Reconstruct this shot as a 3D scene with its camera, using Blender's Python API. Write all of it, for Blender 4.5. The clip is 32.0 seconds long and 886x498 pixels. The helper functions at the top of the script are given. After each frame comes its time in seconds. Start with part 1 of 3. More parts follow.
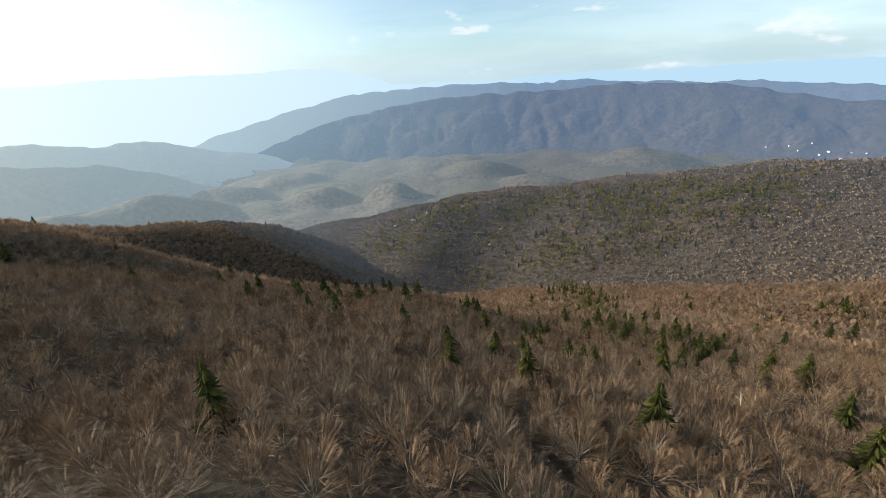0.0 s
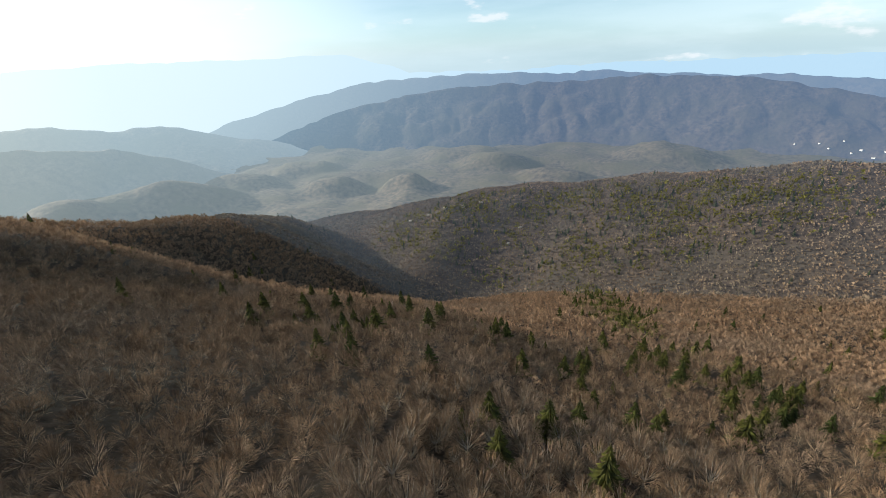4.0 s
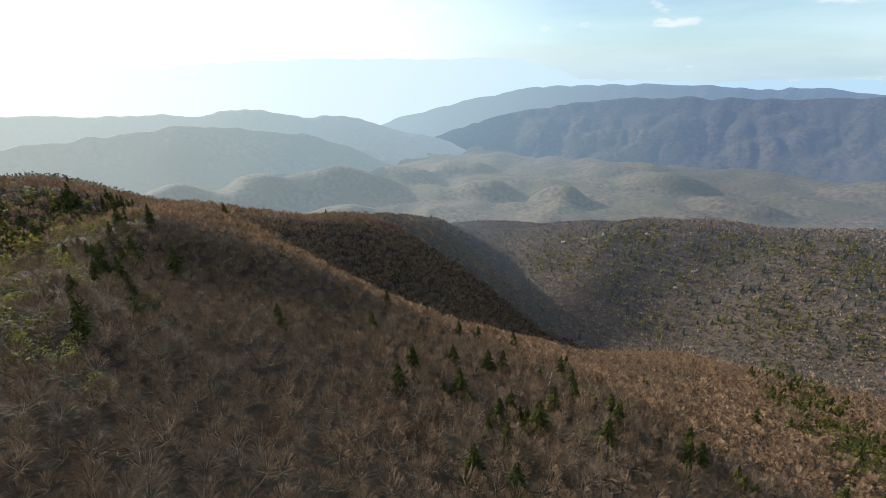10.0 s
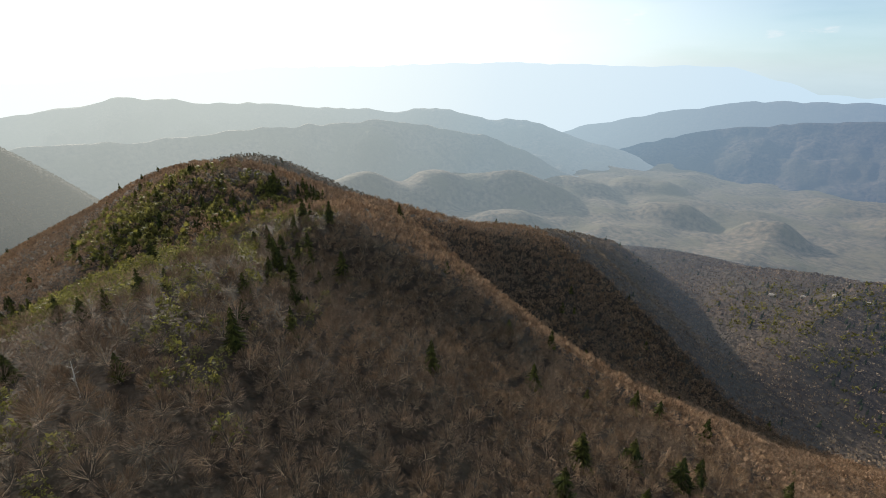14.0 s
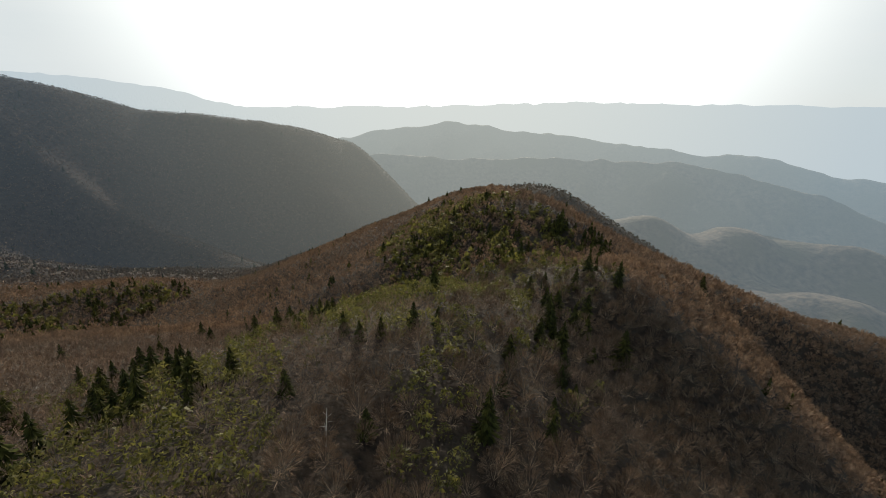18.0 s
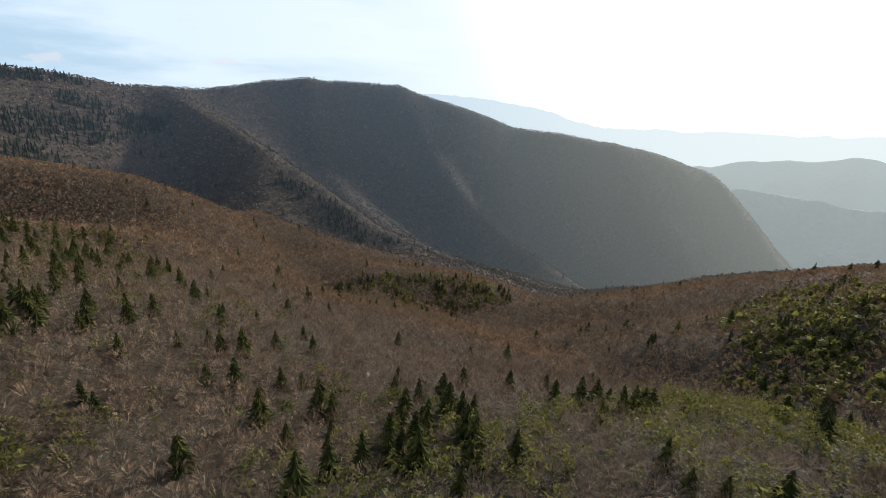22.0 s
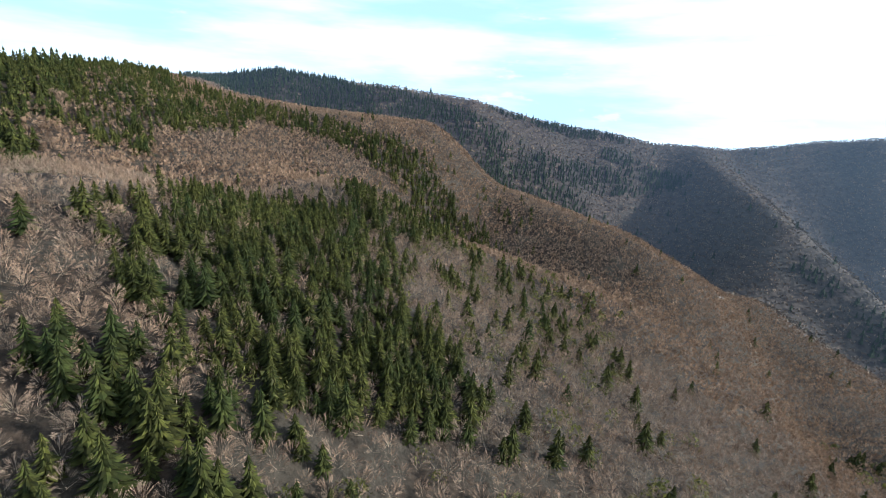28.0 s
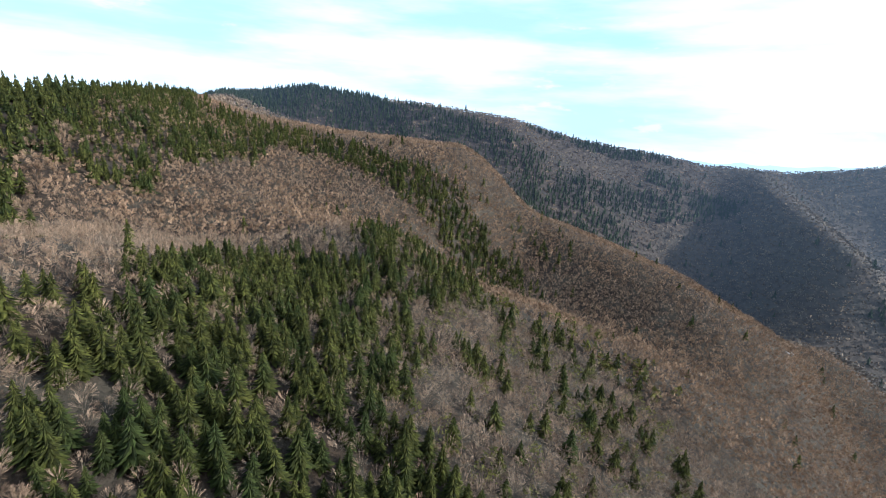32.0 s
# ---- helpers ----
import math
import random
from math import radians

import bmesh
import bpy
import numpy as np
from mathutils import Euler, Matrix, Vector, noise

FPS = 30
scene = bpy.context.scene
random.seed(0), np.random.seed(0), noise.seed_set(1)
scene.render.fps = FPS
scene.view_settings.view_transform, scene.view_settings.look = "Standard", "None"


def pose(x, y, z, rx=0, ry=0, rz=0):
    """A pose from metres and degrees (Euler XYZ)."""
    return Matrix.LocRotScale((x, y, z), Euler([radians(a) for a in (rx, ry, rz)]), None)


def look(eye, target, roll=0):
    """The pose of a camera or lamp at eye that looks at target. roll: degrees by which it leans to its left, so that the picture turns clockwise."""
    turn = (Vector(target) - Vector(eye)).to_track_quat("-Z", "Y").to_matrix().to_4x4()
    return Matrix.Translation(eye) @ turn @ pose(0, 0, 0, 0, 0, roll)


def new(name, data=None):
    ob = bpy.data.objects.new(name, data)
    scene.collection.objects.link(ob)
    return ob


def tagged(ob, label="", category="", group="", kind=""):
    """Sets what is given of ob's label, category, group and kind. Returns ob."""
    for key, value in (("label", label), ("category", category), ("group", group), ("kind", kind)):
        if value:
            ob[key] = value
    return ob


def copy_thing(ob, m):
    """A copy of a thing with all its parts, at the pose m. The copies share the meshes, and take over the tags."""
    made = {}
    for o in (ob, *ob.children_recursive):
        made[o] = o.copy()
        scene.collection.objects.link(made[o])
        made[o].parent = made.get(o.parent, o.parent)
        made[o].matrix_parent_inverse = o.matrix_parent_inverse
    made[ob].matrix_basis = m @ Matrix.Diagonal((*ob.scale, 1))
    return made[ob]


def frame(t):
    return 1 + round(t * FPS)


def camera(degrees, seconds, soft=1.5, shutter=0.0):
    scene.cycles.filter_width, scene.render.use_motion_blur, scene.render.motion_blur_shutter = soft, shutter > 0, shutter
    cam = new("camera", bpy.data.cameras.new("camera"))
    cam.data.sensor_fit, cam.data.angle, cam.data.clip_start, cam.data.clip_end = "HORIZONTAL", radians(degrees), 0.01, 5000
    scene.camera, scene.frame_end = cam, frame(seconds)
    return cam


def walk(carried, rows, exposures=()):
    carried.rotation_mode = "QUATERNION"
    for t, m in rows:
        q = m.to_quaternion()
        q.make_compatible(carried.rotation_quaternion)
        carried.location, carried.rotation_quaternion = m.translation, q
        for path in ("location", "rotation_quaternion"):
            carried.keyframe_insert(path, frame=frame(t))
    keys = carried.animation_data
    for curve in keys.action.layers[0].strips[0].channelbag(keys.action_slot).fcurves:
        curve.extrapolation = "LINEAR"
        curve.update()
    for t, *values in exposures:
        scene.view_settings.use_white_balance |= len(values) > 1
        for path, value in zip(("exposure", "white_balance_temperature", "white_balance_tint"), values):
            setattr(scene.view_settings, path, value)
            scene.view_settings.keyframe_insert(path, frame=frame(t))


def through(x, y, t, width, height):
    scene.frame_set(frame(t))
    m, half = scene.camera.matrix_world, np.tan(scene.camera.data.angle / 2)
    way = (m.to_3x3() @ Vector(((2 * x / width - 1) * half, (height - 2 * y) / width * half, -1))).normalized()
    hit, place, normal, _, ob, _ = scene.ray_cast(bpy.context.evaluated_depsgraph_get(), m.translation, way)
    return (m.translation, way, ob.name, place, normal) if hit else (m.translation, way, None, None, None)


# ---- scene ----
cam = camera(88.0, 32.0, soft=0.8)
# seconds, x, y, z, yaw, pitch, roll
ROWS = [
    (0.0, 0.0, 0.0, 900.0, -1.05, -22.00, 2.98),
    (0.5, -0.9, 4.6, 900.3, -0.77, -22.22, 2.95),
    (1.0, -1.6, 9.6, 900.6, -0.44, -22.44, 3.00),
    (1.5, -2.5, 14.9, 900.8, -0.17, -22.67, 2.99),
    (2.0, -3.6, 20.4, 901.1, -0.05, -22.88, 2.90),
    (2.5, -4.9, 26.0, 901.6, 0.10, -23.05, 2.77),
    (3.0, -6.0, 31.6, 901.9, 0.27, -23.17, 2.67),
    (3.5, -7.2, 37.4, 902.0, 0.45, -23.19, 2.44),
    (5.5, -19.7, 56.8, 906.1, 3.88, -23.23, 1.80),
    (6.0, -21.5, 61.6, 907.0, 5.45, -23.12, 1.68),
    (6.5, -23.4, 66.4, 907.9, 7.07, -23.06, 1.49),
    (7.0, -25.5, 71.4, 909.0, 8.68, -22.97, 1.38),
    (7.5, -27.7, 75.8, 910.0, 10.31, -22.96, 1.17),
    (8.0, -29.8, 79.8, 911.1, 12.15, -22.84, 1.00),
    (8.5, -32.0, 83.7, 912.1, 14.16, -22.70, 0.87),
    (9.0, -34.6, 87.5, 913.2, 16.23, -22.62, 0.63),
    (9.5, -37.5, 92.0, 914.1, 18.24, -22.55, 0.40),
    (10.0, -40.7, 97.0, 914.9, 20.29, -22.54, 0.15),
    (10.5, -44.0, 101.9, 915.5, 22.44, -22.53, -0.08),
    (11.0, -47.4, 107.0, 915.8, 24.64, -22.48, -0.31),
    (11.5, -51.1, 112.1, 915.8, 27.06, -22.42, -0.50),
    (12.0, -55.5, 117.3, 915.7, 29.63, -22.31, -0.64),
    (12.5, -60.2, 122.6, 915.3, 32.45, -22.21, -0.72),
    (13.0, -65.2, 127.6, 914.9, 35.47, -22.08, -0.73),
    (13.5, -70.2, 132.4, 914.7, 38.71, -22.19, -0.81),
    (15.5, -95.3, 143.7, 913.0, 53.86, -21.83, -2.52),
    (16.0, -100.8, 145.6, 913.0, 58.48, -21.50, -2.59),
    (16.5, -106.2, 147.2, 913.2, 63.18, -21.06, -2.68),
    (17.0, -111.2, 148.6, 913.5, 67.62, -20.71, -2.72),
    (17.5, -116.6, 149.4, 913.9, 72.31, -20.27, -2.77),
    (18.0, -122.2, 150.0, 914.2, 76.93, -19.59, -2.73),
    (18.5, -128.0, 150.2, 914.3, 81.59, -19.11, -2.77),
    (19.0, -133.8, 150.0, 914.6, 86.23, -18.80, -2.60),
    (19.5, -138.7, 149.6, 915.2, 90.91, -18.83, -2.53),
    (20.0, -143.4, 148.7, 915.8, 95.84, -18.96, -2.48),
    (20.5, -148.5, 147.5, 916.4, 101.18, -19.06, -2.56),
    (21.0, -153.5, 145.8, 916.8, 106.78, -19.12, -2.68),
    (21.5, -158.6, 143.4, 917.1, 112.37, -19.19, -2.71),
    (22.0, -163.4, 140.8, 917.6, 118.02, -19.25, -2.86),
    (22.5, -168.1, 137.8, 918.2, 123.75, -19.37, -3.01),
    (23.0, -172.7, 134.3, 919.0, 129.52, -19.43, -3.17),
    (23.5, -177.2, 130.5, 919.8, 135.37, -19.26, -3.31),
    (24.0, -181.3, 126.6, 920.6, 141.29, -18.84, -3.48),
    (24.5, -185.3, 122.2, 921.3, 147.23, -18.30, -3.50),
    (25.0, -189.3, 116.9, 921.8, 153.11, -17.66, -3.23),
    (25.5, -193.6, 109.2, 922.0, 159.56, -16.87, -2.92),
    (26.0, -197.2, 100.1, 922.2, 165.44, -16.37, -2.77),
    (26.5, -200.0, 91.3, 922.5, 170.30, -16.15, -2.65),
    (28.5, -204.3, 65.4, 928.9, 176.31, -16.03, -2.99),
    (29.0, -204.5, 59.4, 931.2, 176.79, -15.99, -3.12),
    (29.5, -205.1, 53.5, 933.5, 177.29, -15.93, -3.20),
    (30.0, -205.9, 47.6, 935.9, 177.80, -15.81, -3.24),
    (30.5, -206.7, 41.8, 938.4, 178.33, -15.67, -3.28),
    (31.0, -207.6, 35.7, 940.8, 178.91, -15.54, -3.25),
    (31.5, -208.7, 28.2, 943.3, 179.72, -15.34, -3.26),
    (32.0, -209.7, 20.7, 945.7, 180.28, -15.21, -3.29),
]
# seconds, stops, kelvin, tint
EXPOSURES = [(0.0, 0.68, 6050, 6), (9.0, 0.68, 6050, 6), (13.0, 0.6, 6150, 9), (17.0, 0.18, 6300, 9), (19.0, -0.12, 6300, 9), (21.0, 0.05, 6200, 9), (23.0, 0.68, 5500, 7), (25.0, 1.0, 5150, 6), (32.0, 1.0, 5100, 6)]
walk(cam, [(t, pose(x, y, z, 90 + pitch, roll, yaw)) for t, x, y, z, yaw, pitch, roll in ROWS], EXPOSURES)

# the low afternoon sun stands a little to the north of west
SUN_AZIMUTH, SUN_HEIGHT, SKY, AIR = 76.0, 20.0, 0.086, 0.68


def sun_way():
    a, e = radians(SUN_AZIMUTH), radians(SUN_HEIGHT)
    return Vector((-math.sin(a) * math.cos(e), math.cos(a) * math.cos(e), math.sin(e)))


def sky_world():
    """A hazy afternoon sky: white about the sun, blue away from it, with thin cloud."""
    world = bpy.data.worlds.new("sky")
    world.use_nodes = True
    nodes, links = world.node_tree.nodes, world.node_tree.links
    nodes.clear()
    out = nodes.new("ShaderNodeOutputWorld")
    back = nodes.new("ShaderNodeBackground")
    sky = nodes.new("ShaderNodeTexSky")
    sky.sky_type, sky.sun_disc = "NISHITA", False
    sky.sun_elevation, sky.sun_rotation = radians(SUN_HEIGHT), radians(-SUN_AZIMUTH)
    sky.altitude, sky.air_density, sky.dust_density, sky.ozone_density = 900, 1.0, 0.6, 2.0
    back.inputs["Strength"].default_value = SKY
    coord = nodes.new("ShaderNodeTexCoord")

    def mixed(factor, first, second):
        node = nodes.new("ShaderNodeMix")
        node.data_type = "RGBA"
        links.new(factor, node.inputs["Factor"])
        links.new(first, node.inputs["A"])
        node.inputs["B"].default_value = (*second, 1)
        return node.outputs["Result"]

    def ramped(value, low, high, top):
        node = nodes.new("ShaderNodeMapRange")
        node.interpolation_type = "SMOOTHSTEP"
        node.inputs["From Min"].default_value, node.inputs["From Max"].default_value = low, high
        node.inputs["To Max"].default_value = top
        links.new(value, node.inputs["Value"])
        return node.outputs["Result"]

    def streaks(scale, stretch, low, high, top):
        mapping = nodes.new("ShaderNodeMapping")
        mapping.inputs["Scale"].default_value = (1.0, 1.0, stretch)
        links.new(coord.outputs["Generated"], mapping.inputs["Vector"])
        tex = nodes.new("ShaderNodeTexNoise")
        tex.inputs["Scale"].default_value, tex.inputs["Detail"].default_value, tex.inputs["Roughness"].default_value = scale, 8.0, 0.55
        links.new(mapping.outputs["Vector"], tex.inputs["Vector"])
        return ramped(tex.outputs["Fac"], low, high, top)

    # milky air low over the horizon, then streaks and small heaps of cloud
    split = nodes.new("ShaderNodeSeparateXYZ")
    links.new(coord.outputs["Generated"], split.inputs["Vector"])
    low_air = ramped(split.outputs["Z"], 0.16, -0.02, 0.55)
    colour = mixed(low_air, sky.outputs["Color"], [v * AIR / SKY for v in (0.55, 0.80, 0.98)])

    # thin veil over the southern half
    colour = mixed(ramped(split.outputs["Y"], 0.85, -0.1, 0.75), colour, [v * AIR / SKY for v in (0.64, 0.82, 0.98)])

    def low_only(factor, height_of_none):
        node = nodes.new("ShaderNodeMath")
        node.operation = "MULTIPLY"
        links.new(factor, node.inputs[0])
        links.new(ramped(split.outputs["Z"], height_of_none, 0.12, 1.0), node.inputs[1])
        return node.outputs["Value"]

    # the northern sky is clearer
    cover = nodes.new("ShaderNodeMath")
    cover.operation = "MULTIPLY"
    links.new(low_only(streaks(2.0, 6.0, 0.34, 0.60, 0.9), 0.75), cover.inputs[0])
    links.new(ramped(split.outputs["Y"], 1.3, 0.25, 1.0), cover.inputs[1])
    colour = mixed(cover.outputs["Value"], colour, [v * AIR / SKY for v in (1.02, 1.10, 1.14)])
    colour = mixed(low_only(streaks(9.0, 3.0, 0.60, 0.70, 0.6), 0.5), colour, [v * AIR / SKY for v in (0.98, 0.94, 0.93)])
    # the sun's wide glare in the haze
    towards = nodes.new("ShaderNodeVectorMath")
    towards.operation = "DOT_PRODUCT"
    towards.inputs[1].default_value = sun_way()
    links.new(coord.outputs["Generated"], towards.inputs[0])
    colour = mixed(ramped(towards.outputs["Value"], 0.30, 0.86, 0.97), colour, [v * AIR / SKY for v in (1.15, 1.18, 1.14)])
    colour = mixed(ramped(towards.outputs["Value"], 0.72, 0.99, 1.0), colour, [v * AIR / SKY for v in (2.4, 2.4, 2.25)])
    links.new(colour, back.inputs["Color"])
    links.new(back.outputs["Background"], out.inputs["Surface"])
    scene.world = world


def sun_lamp():
    data = bpy.data.lights.new("sun", "SUN")
    data.energy, data.angle, data.color = 5.0, radians(0.6), (1.0, 0.87, 0.70)
    ob = new("sun", data)
    way = sun_way()
    ob.matrix_world = look(way * 3000 + Vector((-200, 100, 900)), (-200, 100, 900))
    return tagged(ob, kind="structure")


sky_world()
sun_lamp()


# materials
def material(name, dark, light, scale, roughness=0.85, bump=0.3, spots=None, grain=6.0, detail=5.0, gaps=0.0, thin=0.46, through=0.0, pale=None, mixed=0.0):
    """Two tones mixed by noise at two scales, in metres; spots: a third tone for broad stains."""
    mat = bpy.data.materials.new(name)
    mat.use_nodes = True
    nodes, links = mat.node_tree.nodes, mat.node_tree.links
    shader = nodes["Principled BSDF"]
    shader.inputs["Roughness"].default_value = roughness
    shader.inputs["Specular IOR Level"].default_value = 0.2
    place = nodes.new("ShaderNodeNewGeometry")
    fine = nodes.new("ShaderNodeTexNoise")
    fine.inputs["Scale"].default_value, fine.inputs["Detail"].default_value = 1.0 / scale, detail
    links.new(place.outputs["Position"], fine.inputs["Vector"])
    spread = nodes.new("ShaderNodeValToRGB")
    spread.color_ramp.elements[0].position, spread.color_ramp.elements[1].position = 0.32, 0.68
    spread.color_ramp.elements[0].color, spread.color_ramp.elements[1].color = (*dark, 1), (*light, 1)
    links.new(fine.outputs["Fac"], spread.inputs["Fac"])
    colour = spread.outputs["Color"]
    if spots:
        broad = nodes.new("ShaderNodeTexNoise")
        broad.inputs["Scale"].default_value, broad.inputs["Detail"].default_value = 1.0 / (scale * grain), 3.0
        links.new(place.outputs["Position"], broad.inputs["Vector"])
        share = nodes.new("ShaderNodeValToRGB")
        share.color_ramp.elements[0].position, share.color_ramp.elements[1].position = 0.45, 0.65
        links.new(broad.outputs["Fac"], share.inputs["Fac"])
        blend = nodes.new("ShaderNodeMix")
        blend.data_type = "RGBA"
        blend.inputs["B"].default_value = (*spots, 1)
        links.new(share.outputs["Color"], blend.inputs["Factor"])
        links.new(colour, blend.inputs["A"])
        colour = blend.outputs["Result"]
    if pale:
        # the bare limbs between the twigs
        limb = nodes.new("ShaderNodeSeparateXYZ")
        links.new(nodes.new("ShaderNodeUVMap").outputs["UV"], limb.inputs["Vector"])
        mark = nodes.new("ShaderNodeMath")
        mark.operation = "GREATER_THAN"
        mark.inputs[1].default_value = 1.5
        links.new(limb.outputs["Y"], mark.inputs[0])
        wood_tone = nodes.new("ShaderNodeMix")
        wood_tone.data_type = "RGBA"
        wood_tone.inputs["B"].default_value = (*pale, 1)
        links.new(mark.outputs["Value"], wood_tone.inputs["Factor"])
        links.new(colour, wood_tone.inputs["A"])
        colour = wood_tone.outputs["Result"]
    if mixed:
        # each bough, twig or leaf has a tone of its own
        tone, tinted = nodes.new("ShaderNodeMapRange"), nodes.new("ShaderNodeVectorMath")
        tone.inputs["To Min"].default_value, tone.inputs["To Max"].default_value = 1 - mixed, 1 + mixed
        links.new(place.outputs["Random Per Island"], tone.inputs["Value"])
        tinted.operation = "SCALE"
        links.new(colour, tinted.inputs[0])
        links.new(tone.outputs["Result"], tinted.inputs["Scale"])
        colour = tinted.outputs["Vector"]
    links.new(colour, shader.inputs["Base Color"])
    surface = shader.outputs["BSDF"]
    if through:
        # thin leaves and twigs also pass the light on
        passed, both = nodes.new("ShaderNodeBsdfTranslucent"), nodes.new("ShaderNodeMixShader")
        links.new(colour, passed.inputs["Color"])
        both.inputs["Fac"].default_value = through
        links.new(surface, both.inputs[1])
        links.new(passed.outputs["BSDF"], both.inputs[2])
        surface = both.outputs["Shader"]
    if gaps:
        # open air between the twigs, which spread from the foot of each spray; gaps: twigs to a spray
        def step(operation, first, second):
            node = nodes.new("ShaderNodeMath")
            node.operation = operation
            for socket, value in zip(node.inputs, (first, second)):
                if isinstance(value, (int, float)):
                    socket.default_value = value
                else:
                    links.new(value, socket)
            return node.outputs["Value"]
        spray = nodes.new("ShaderNodeUVMap")
        split = nodes.new("ShaderNodeSeparateXYZ")
        links.new(spray.outputs["UV"], split.inputs["Vector"])
        across, upward = split.outputs["X"], split.outputs["Y"]
        turn = step("DIVIDE", step("SUBTRACT", across, 0.5), step("MAXIMUM", upward, 0.04))
        spot = nodes.new("ShaderNodeCombineXYZ")
        links.new(step("MULTIPLY", turn, gaps), spot.inputs["X"])
        links.new(step("MULTIPLY", upward, 1.6), spot.inputs["Y"])
        links.new(step("MULTIPLY", place.outputs["Random Per Island"], 190.0), spot.inputs["Z"])
        sieve = nodes.new("ShaderNodeTexNoise")
        sieve.inputs["Scale"].default_value, sieve.inputs["Detail"].default_value = 1.0, 1.5
        links.new(spot.outputs["Vector"], sieve.inputs["Vector"])
        wood = step("GREATER_THAN", sieve.outputs["Fac"], step("MULTIPLY_ADD", upward, 0.13))
        wood.node.inputs[1].links[0].from_node.inputs[2].default_value = thin
        clear, open_air = nodes.new("ShaderNodeBsdfTransparent"), nodes.new("ShaderNodeMixShader")
        links.new(step("MAXIMUM", wood, step("GREATER_THAN", upward, 1.5)), open_air.inputs["Fac"])
        links.new(clear.outputs["BSDF"], open_air.inputs[1])
        links.new(surface, open_air.inputs[2])
        surface = open_air.outputs["Shader"]
    if bump:
        relief = nodes.new("ShaderNodeBump")
        relief.inputs["Strength"].default_value, relief.inputs["Distance"].default_value = bump, scale * 0.5
        links.new(fine.outputs["Fac"], relief.inputs["Height"])
        links.new(relief.outputs["Normal"], shader.inputs["Normal"])
    links.new(surface, nodes["Material Output"].inputs["Surface"])
    return mat


def add_haze_glow(mat, near, far, start, end, away, aside, facing):
    """Puts haze into a material as glow, by distance, most on the sun's side."""
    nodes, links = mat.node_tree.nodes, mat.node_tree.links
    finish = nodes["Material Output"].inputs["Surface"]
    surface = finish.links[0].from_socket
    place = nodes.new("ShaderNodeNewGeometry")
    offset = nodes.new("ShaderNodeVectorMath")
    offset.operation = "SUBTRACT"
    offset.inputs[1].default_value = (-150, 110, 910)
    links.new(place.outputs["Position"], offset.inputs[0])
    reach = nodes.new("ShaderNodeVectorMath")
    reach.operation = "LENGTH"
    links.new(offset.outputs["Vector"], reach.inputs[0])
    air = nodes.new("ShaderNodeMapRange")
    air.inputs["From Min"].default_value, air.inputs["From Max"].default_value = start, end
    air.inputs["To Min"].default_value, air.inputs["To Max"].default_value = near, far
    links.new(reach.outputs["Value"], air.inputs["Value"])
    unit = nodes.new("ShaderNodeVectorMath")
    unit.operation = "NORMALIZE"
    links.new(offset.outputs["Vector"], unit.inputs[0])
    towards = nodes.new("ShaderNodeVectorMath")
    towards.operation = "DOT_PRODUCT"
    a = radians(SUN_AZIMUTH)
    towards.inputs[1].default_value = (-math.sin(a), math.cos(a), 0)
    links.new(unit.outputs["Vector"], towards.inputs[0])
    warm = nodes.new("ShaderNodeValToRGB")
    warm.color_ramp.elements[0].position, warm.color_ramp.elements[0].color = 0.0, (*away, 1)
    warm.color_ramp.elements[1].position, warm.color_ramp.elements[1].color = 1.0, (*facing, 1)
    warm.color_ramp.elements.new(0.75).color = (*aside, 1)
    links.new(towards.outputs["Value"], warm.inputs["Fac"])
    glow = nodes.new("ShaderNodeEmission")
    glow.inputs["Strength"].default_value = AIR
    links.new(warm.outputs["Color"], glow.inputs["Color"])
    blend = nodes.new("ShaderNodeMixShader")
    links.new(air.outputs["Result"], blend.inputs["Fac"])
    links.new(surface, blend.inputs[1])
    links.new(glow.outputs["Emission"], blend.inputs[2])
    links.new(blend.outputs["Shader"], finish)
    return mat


def far_glow_material(name, near, far, away, aside, facing):
    """Wooded land far down and far off, its haze put in as glow."""
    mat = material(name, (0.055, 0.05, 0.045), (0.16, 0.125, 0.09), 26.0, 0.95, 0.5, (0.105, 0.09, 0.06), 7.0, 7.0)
    return add_haze_glow(mat, near, far, 1500, 4800, away, aside, facing)


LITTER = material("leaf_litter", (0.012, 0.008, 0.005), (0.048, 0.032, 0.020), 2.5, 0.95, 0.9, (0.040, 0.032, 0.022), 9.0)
TWIGS = material("bare_twigs", (0.052, 0.032, 0.018), (0.215, 0.139, 0.082), 9.0, 0.85, 0.0, (0.140, 0.098, 0.066), 5.0, 2.0, gaps=16.0, thin=0.48, through=0.06, pale=(0.31, 0.225, 0.145), mixed=0.5)
TAN_TWIGS = material("tan_twigs", (0.092, 0.058, 0.036), (0.275, 0.184, 0.118), 8.0, 0.85, 0.0, (0.170, 0.122, 0.084), 4.0, 2.0, gaps=14.0, thin=0.475, through=0.1, pale=(0.28, 0.215, 0.145), mixed=0.4)
FINE_CANOPY = material("bare_canopy", (0.095, 0.057, 0.033), (0.275, 0.178, 0.108), 9.0, 0.85, 0.0, (0.165, 0.112, 0.074), 9.0, 2.0, gaps=13.0, thin=0.43, through=0.22, mixed=0.4)
# haze of the mid-distance slopes, painted into their materials as emission
MOUNTAIN_GLOW = (0.04, 0.46, 900, 2300, (0.12, 0.17, 0.27), (0.26, 0.33, 0.39), (0.70, 0.70, 0.60))
